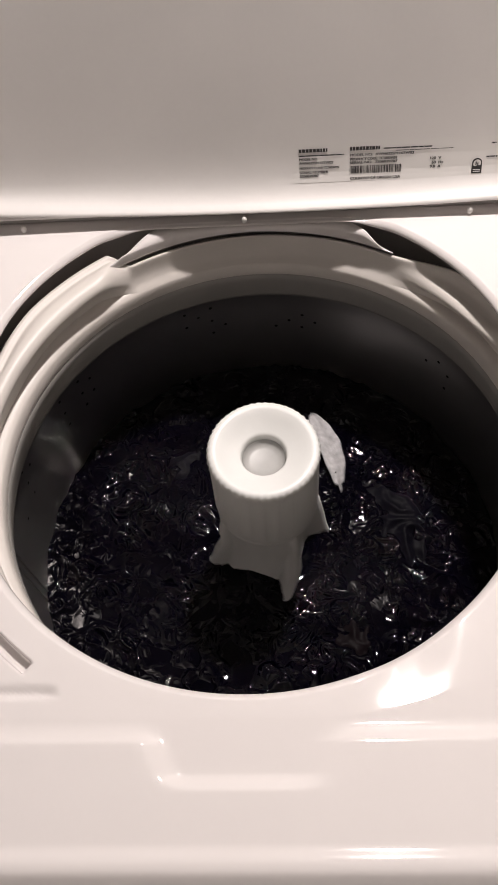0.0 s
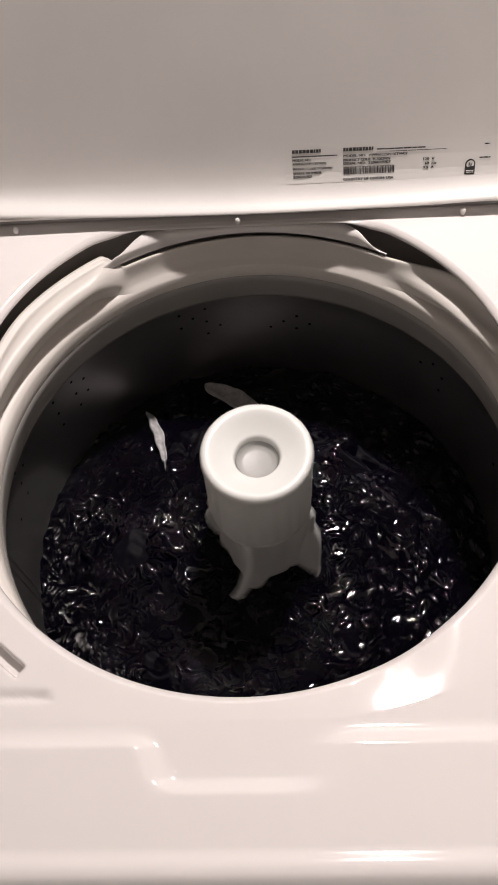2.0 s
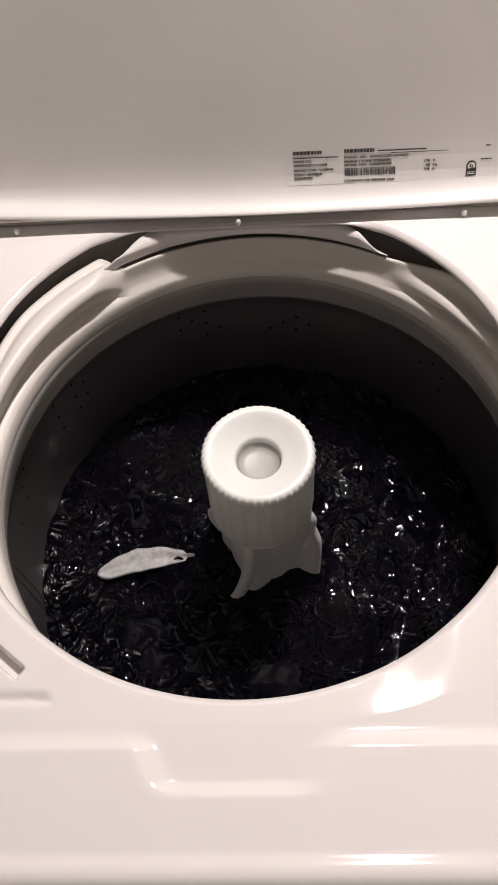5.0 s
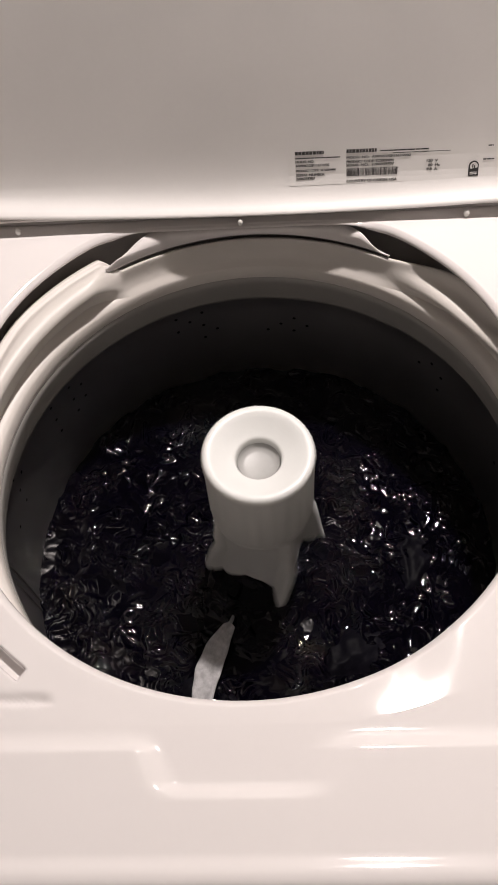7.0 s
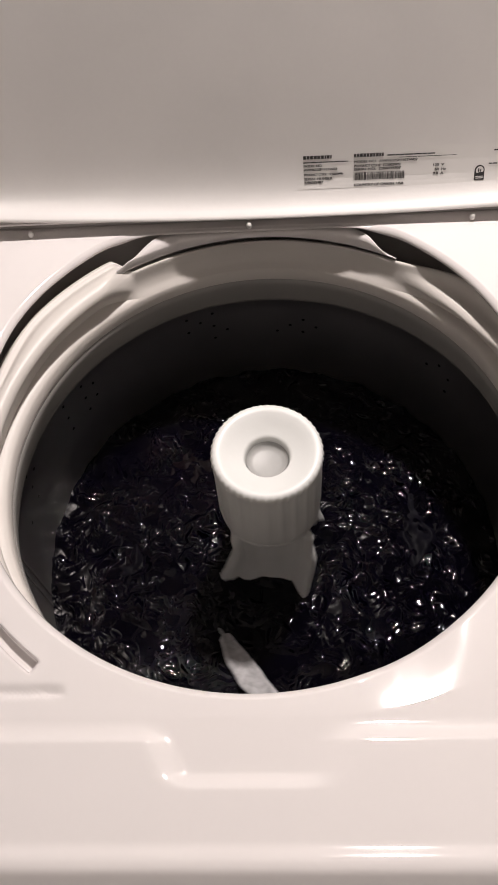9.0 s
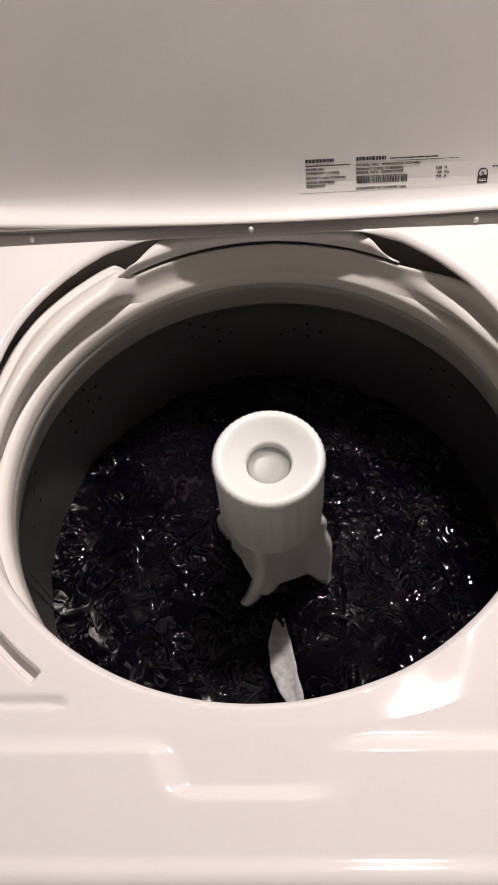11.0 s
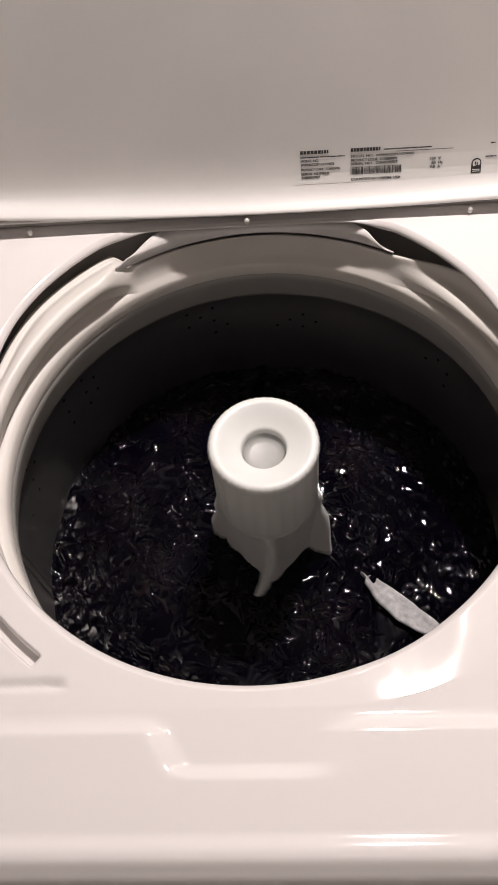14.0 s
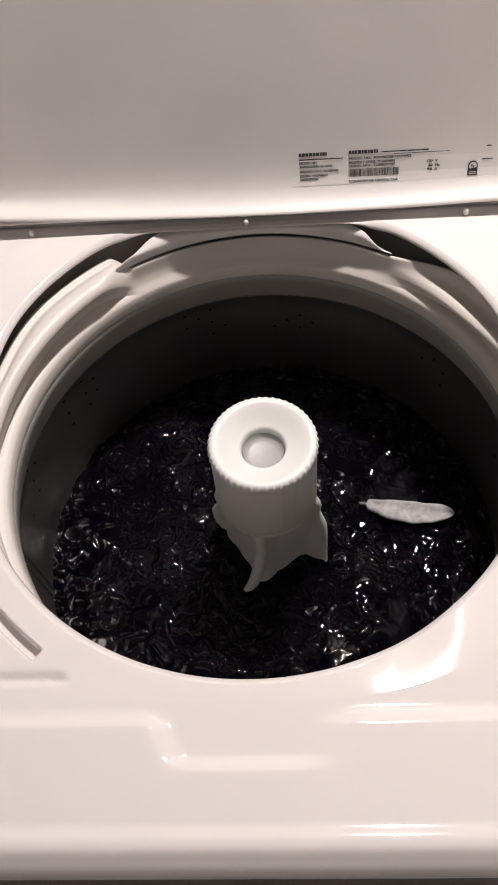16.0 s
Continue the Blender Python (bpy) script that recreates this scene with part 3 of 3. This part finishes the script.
# strokes done, mean heading of the agitator, and sway of its axis, along the clip
STROKES = ((0.0, -0.4493), (13.2, 14.0164), (14.12, 15.0), (16.1, 17.1405))
HEADING = ((0.0, 34), (0.7, 55), (1.5, 72), (2.0, 79), (2.5, 97), (3.0, 104), (3.5, 123), (4.0, 131), (6.3, 176), (7.1, 190), (8.0, 202),
           (9.0, 221), (11.5, 249), (12.5, 265), (13.3, 272), (14.1, 290.5), (16.1, 340.7))
SWAY = ((0.0, 2.5, 0.0), (2.0, 1.9, -0.3), (3.5, 1.8, -0.4), (4.0, 4.0, -0.2), (7.0, 1.0, 0.0), (8.0, 1.3, 0.9), (8.5, 1.8, 2.3), (9.0, 1.6, 0.8),
        (12.5, -0.2, 0.8), (14.0, -0.6, 3.5), (14.5, -0.4, 1.4), (15.5, 0.5, 1.2), (16.0, -0.1, 2.5))


def along(table, t, k=1):
    return float(np.interp(t, [r[0] for r in table], [r[k] for r in table]))


def drift(t):
    return along(HEADING, t)


def swing(t, lag=0.0):
    return math.cos(2 * math.pi * along(STROKES, max(0.0, t - lag)))


STRAP_ROWS = (
    (0.00, 0.076, 0.084, -74),
    (0.10, 0.095, 0.070, -81),
    (0.20, 0.103, 0.094, -84),
    (0.30, 0.100, 0.114, -84),
    (0.40, 0.063, 0.127, -72),
    (0.50, 0.006, 0.135, -15),
    (0.60, -0.026, 0.143, -41),
    (0.70, -0.032, 0.140, -40),
    (0.80, -0.052, 0.131, -12),
    (1.00, 0.055, 0.093, -69),
    (1.10, 0.058, 0.116, -63),
    (1.40, -0.081, 0.127, -31),
    (1.50, -0.094, 0.101, -21),
    (1.80, -0.062, 0.125, -22),
    (2.00, -0.016, 0.150, -39),
    (2.10, -0.017, 0.147, -33),
    (2.40, -0.094, 0.086, -34),
    (2.50, -0.105, 0.070, -23),
    (2.70, -0.068, 0.108, -18),
    (3.00, -0.053, 0.126, -48),
    (3.30, -0.110, 0.016, 17),
    (3.50, -0.107, 0.028, 18),
    (3.60, -0.105, 0.057, 8),
    (3.90, -0.091, 0.055, -36),
    (4.00, -0.089, -0.020, -29),
    (4.20, -0.107, -0.048, 18),
    (4.65, -0.100, 0.010, -10),
    (5.10, -0.112, -0.050, 15),
    (5.55, -0.100, -0.010, 10),
    (6.00, -0.112, -0.055, 35),
    (6.30, -0.117, -0.065, 54),
    (6.50, -0.110, -0.030, 20),
    (6.70, -0.107, -0.089, 25),
    (7.00, -0.038, -0.143, 71),
    (7.50, -0.110, -0.077, 32),
    (7.70, -0.051, -0.130, 49),
    (8.00, -0.022, -0.144, 115),
    (8.20, -0.085, -0.119, 87),
    (8.50, -0.068, -0.137, 49),
    (8.70, 0.019, -0.146, 86),
    (9.00, -0.013, -0.150, 127),
    (9.20, -0.070, -0.134, 98),
    (9.65, 0.000, -0.145, 95),
    (10.10, -0.020, -0.140, 100),
    (10.55, 0.050, -0.135, 104),
    (11.00, 0.020, -0.135, 100),
    (11.30, 0.063, -0.122, 99),
    (11.50, 0.094, -0.121, 118),
    (11.90, 0.110, -0.101, 100),
    (12.00, 0.102, -0.139, 109),
    (12.50, 0.133, -0.102, 106),
    (13.00, 0.120, -0.115, 118),
    (13.10, 0.120, -0.111, 112),
    (13.50, 0.135, -0.069, 150),
    (13.70, 0.137, -0.059, 159),
    (14.00, 0.134, -0.095, 136),
    (14.30, 0.146, -0.060, 134),
    (14.50, 0.146, -0.042, 172),
    (14.90, 0.143, -0.059, 167),
    (15.00, 0.147, -0.058, 154),
    (15.50, 0.151, -0.008, 219),
    (16.00, 0.154, 0.008, 170),
)
RIBBON_ROWS = ((0.0, -0.12, 0.13, -50, -0.04), (1.5, -0.135, 0.11, -50, -0.02), (1.8, -0.150, 0.104, -50, 0), (2.0, -0.109, 0.106, -71, 0), (2.4, -0.161, 0.071, -119, 0), (2.5, -0.160, 0.053, -101, 0),
               (2.7, -0.165, 0.043, -41, 0), (3.0, -0.154, 0.050, -51, 0), (3.3, -0.171, 0.015, -60, 0), (3.5, -0.176, -0.017, -74, 0), (3.6, -0.167, -0.033, -50, 0),
               (4.0, -0.170, -0.031, -53, 0), (4.2, -0.152, -0.072, -66, 0), (5.2, -0.13, -0.11, -50, -0.02), (6.3, -0.10, -0.13, -30, -0.04), (9.2, 0.03, -0.14, 0, -0.04),
               (11.8, 0.09, -0.11, -20, -0.02), (12.5, 0.104, -0.095, -46, -0.006), (13.1, 0.11, -0.08, -50, -0.02), (16.0, 0.13, 0.05, -20, -0.04))


def motions():
    times = [k / 15 for k in range(241)]
    walk(hub, [(t, pose(TUB[0] + 0.001 * along(SWAY, t), TUB[1] + 0.001 * along(SWAY, t, 2), AXIS_Z, 0, 0, drift(t) + SWING * swing(t))) for t in times])
    # the hung tub swings a little against the agitator and sways with it
    for ob in tub_parts:
        rows = []
        for t in times:
            turn = 0.6 * math.sin(2 * math.pi * along(STROKES, t))
            c, s = math.cos(math.radians(turn)), math.sin(math.radians(turn))
            rows.append((t, pose(TUB[0] - c * TUB[0] + s * TUB[1] + 0.001 * along(SWAY, t), TUB[1] - s * TUB[0] - c * TUB[1] + 0.0005 * along(SWAY, t, 2), 0, 0, 0, turn)))
        walk(ob, rows)
    for band, amp, lag, share in zip(bands, (13, 6), (0.06, 0.15), (1.0, 0.7)):
        walk(band, [(t, pose(0, 0, 0.0008 * math.sin(9 * t + amp), 0.5 * math.sin(7 * t + amp), 0.5 * math.cos(6 * t), share * drift(t) + amp * swing(t, lag))) for t in times])
    for ob, az, rad, seed in HEAPS:
        rows = []
        for t in times[::2] + [16.0]:
            a = math.radians(az + 0.9 * (drift(t) - 34) + 20 * swing(t, 0.1))
            rows.append((t, pose(TUB[0] + rad * math.cos(a), TUB[1] + rad * math.sin(a), WATER - 0.004 + 0.003 * math.sin(2.3 * t + seed),
                                 4 * math.sin(3 * t + seed), 4 * math.cos(2.6 * t + seed), math.degrees(a) + 90)))
        walk(ob, rows[:-1] if rows[-1][0] == rows[-2][0] else rows)
    walk(STRAP, [(t, pose(x, y, WATER + 0.0062, 8 * math.sin(5 * t) - 38 * math.exp(-((t - 7.5) / 0.22) ** 2), 4 * math.cos(4 * t), yaw)) for t, x, y, yaw in STRAP_ROWS])
    walk(SLEEVE, [(t, pose(x, y, WATER + 0.008 + dz, 6 * math.sin(5 * t), 0, yaw)) for t, x, y, yaw, dz in RIBBON_ROWS])


motions()
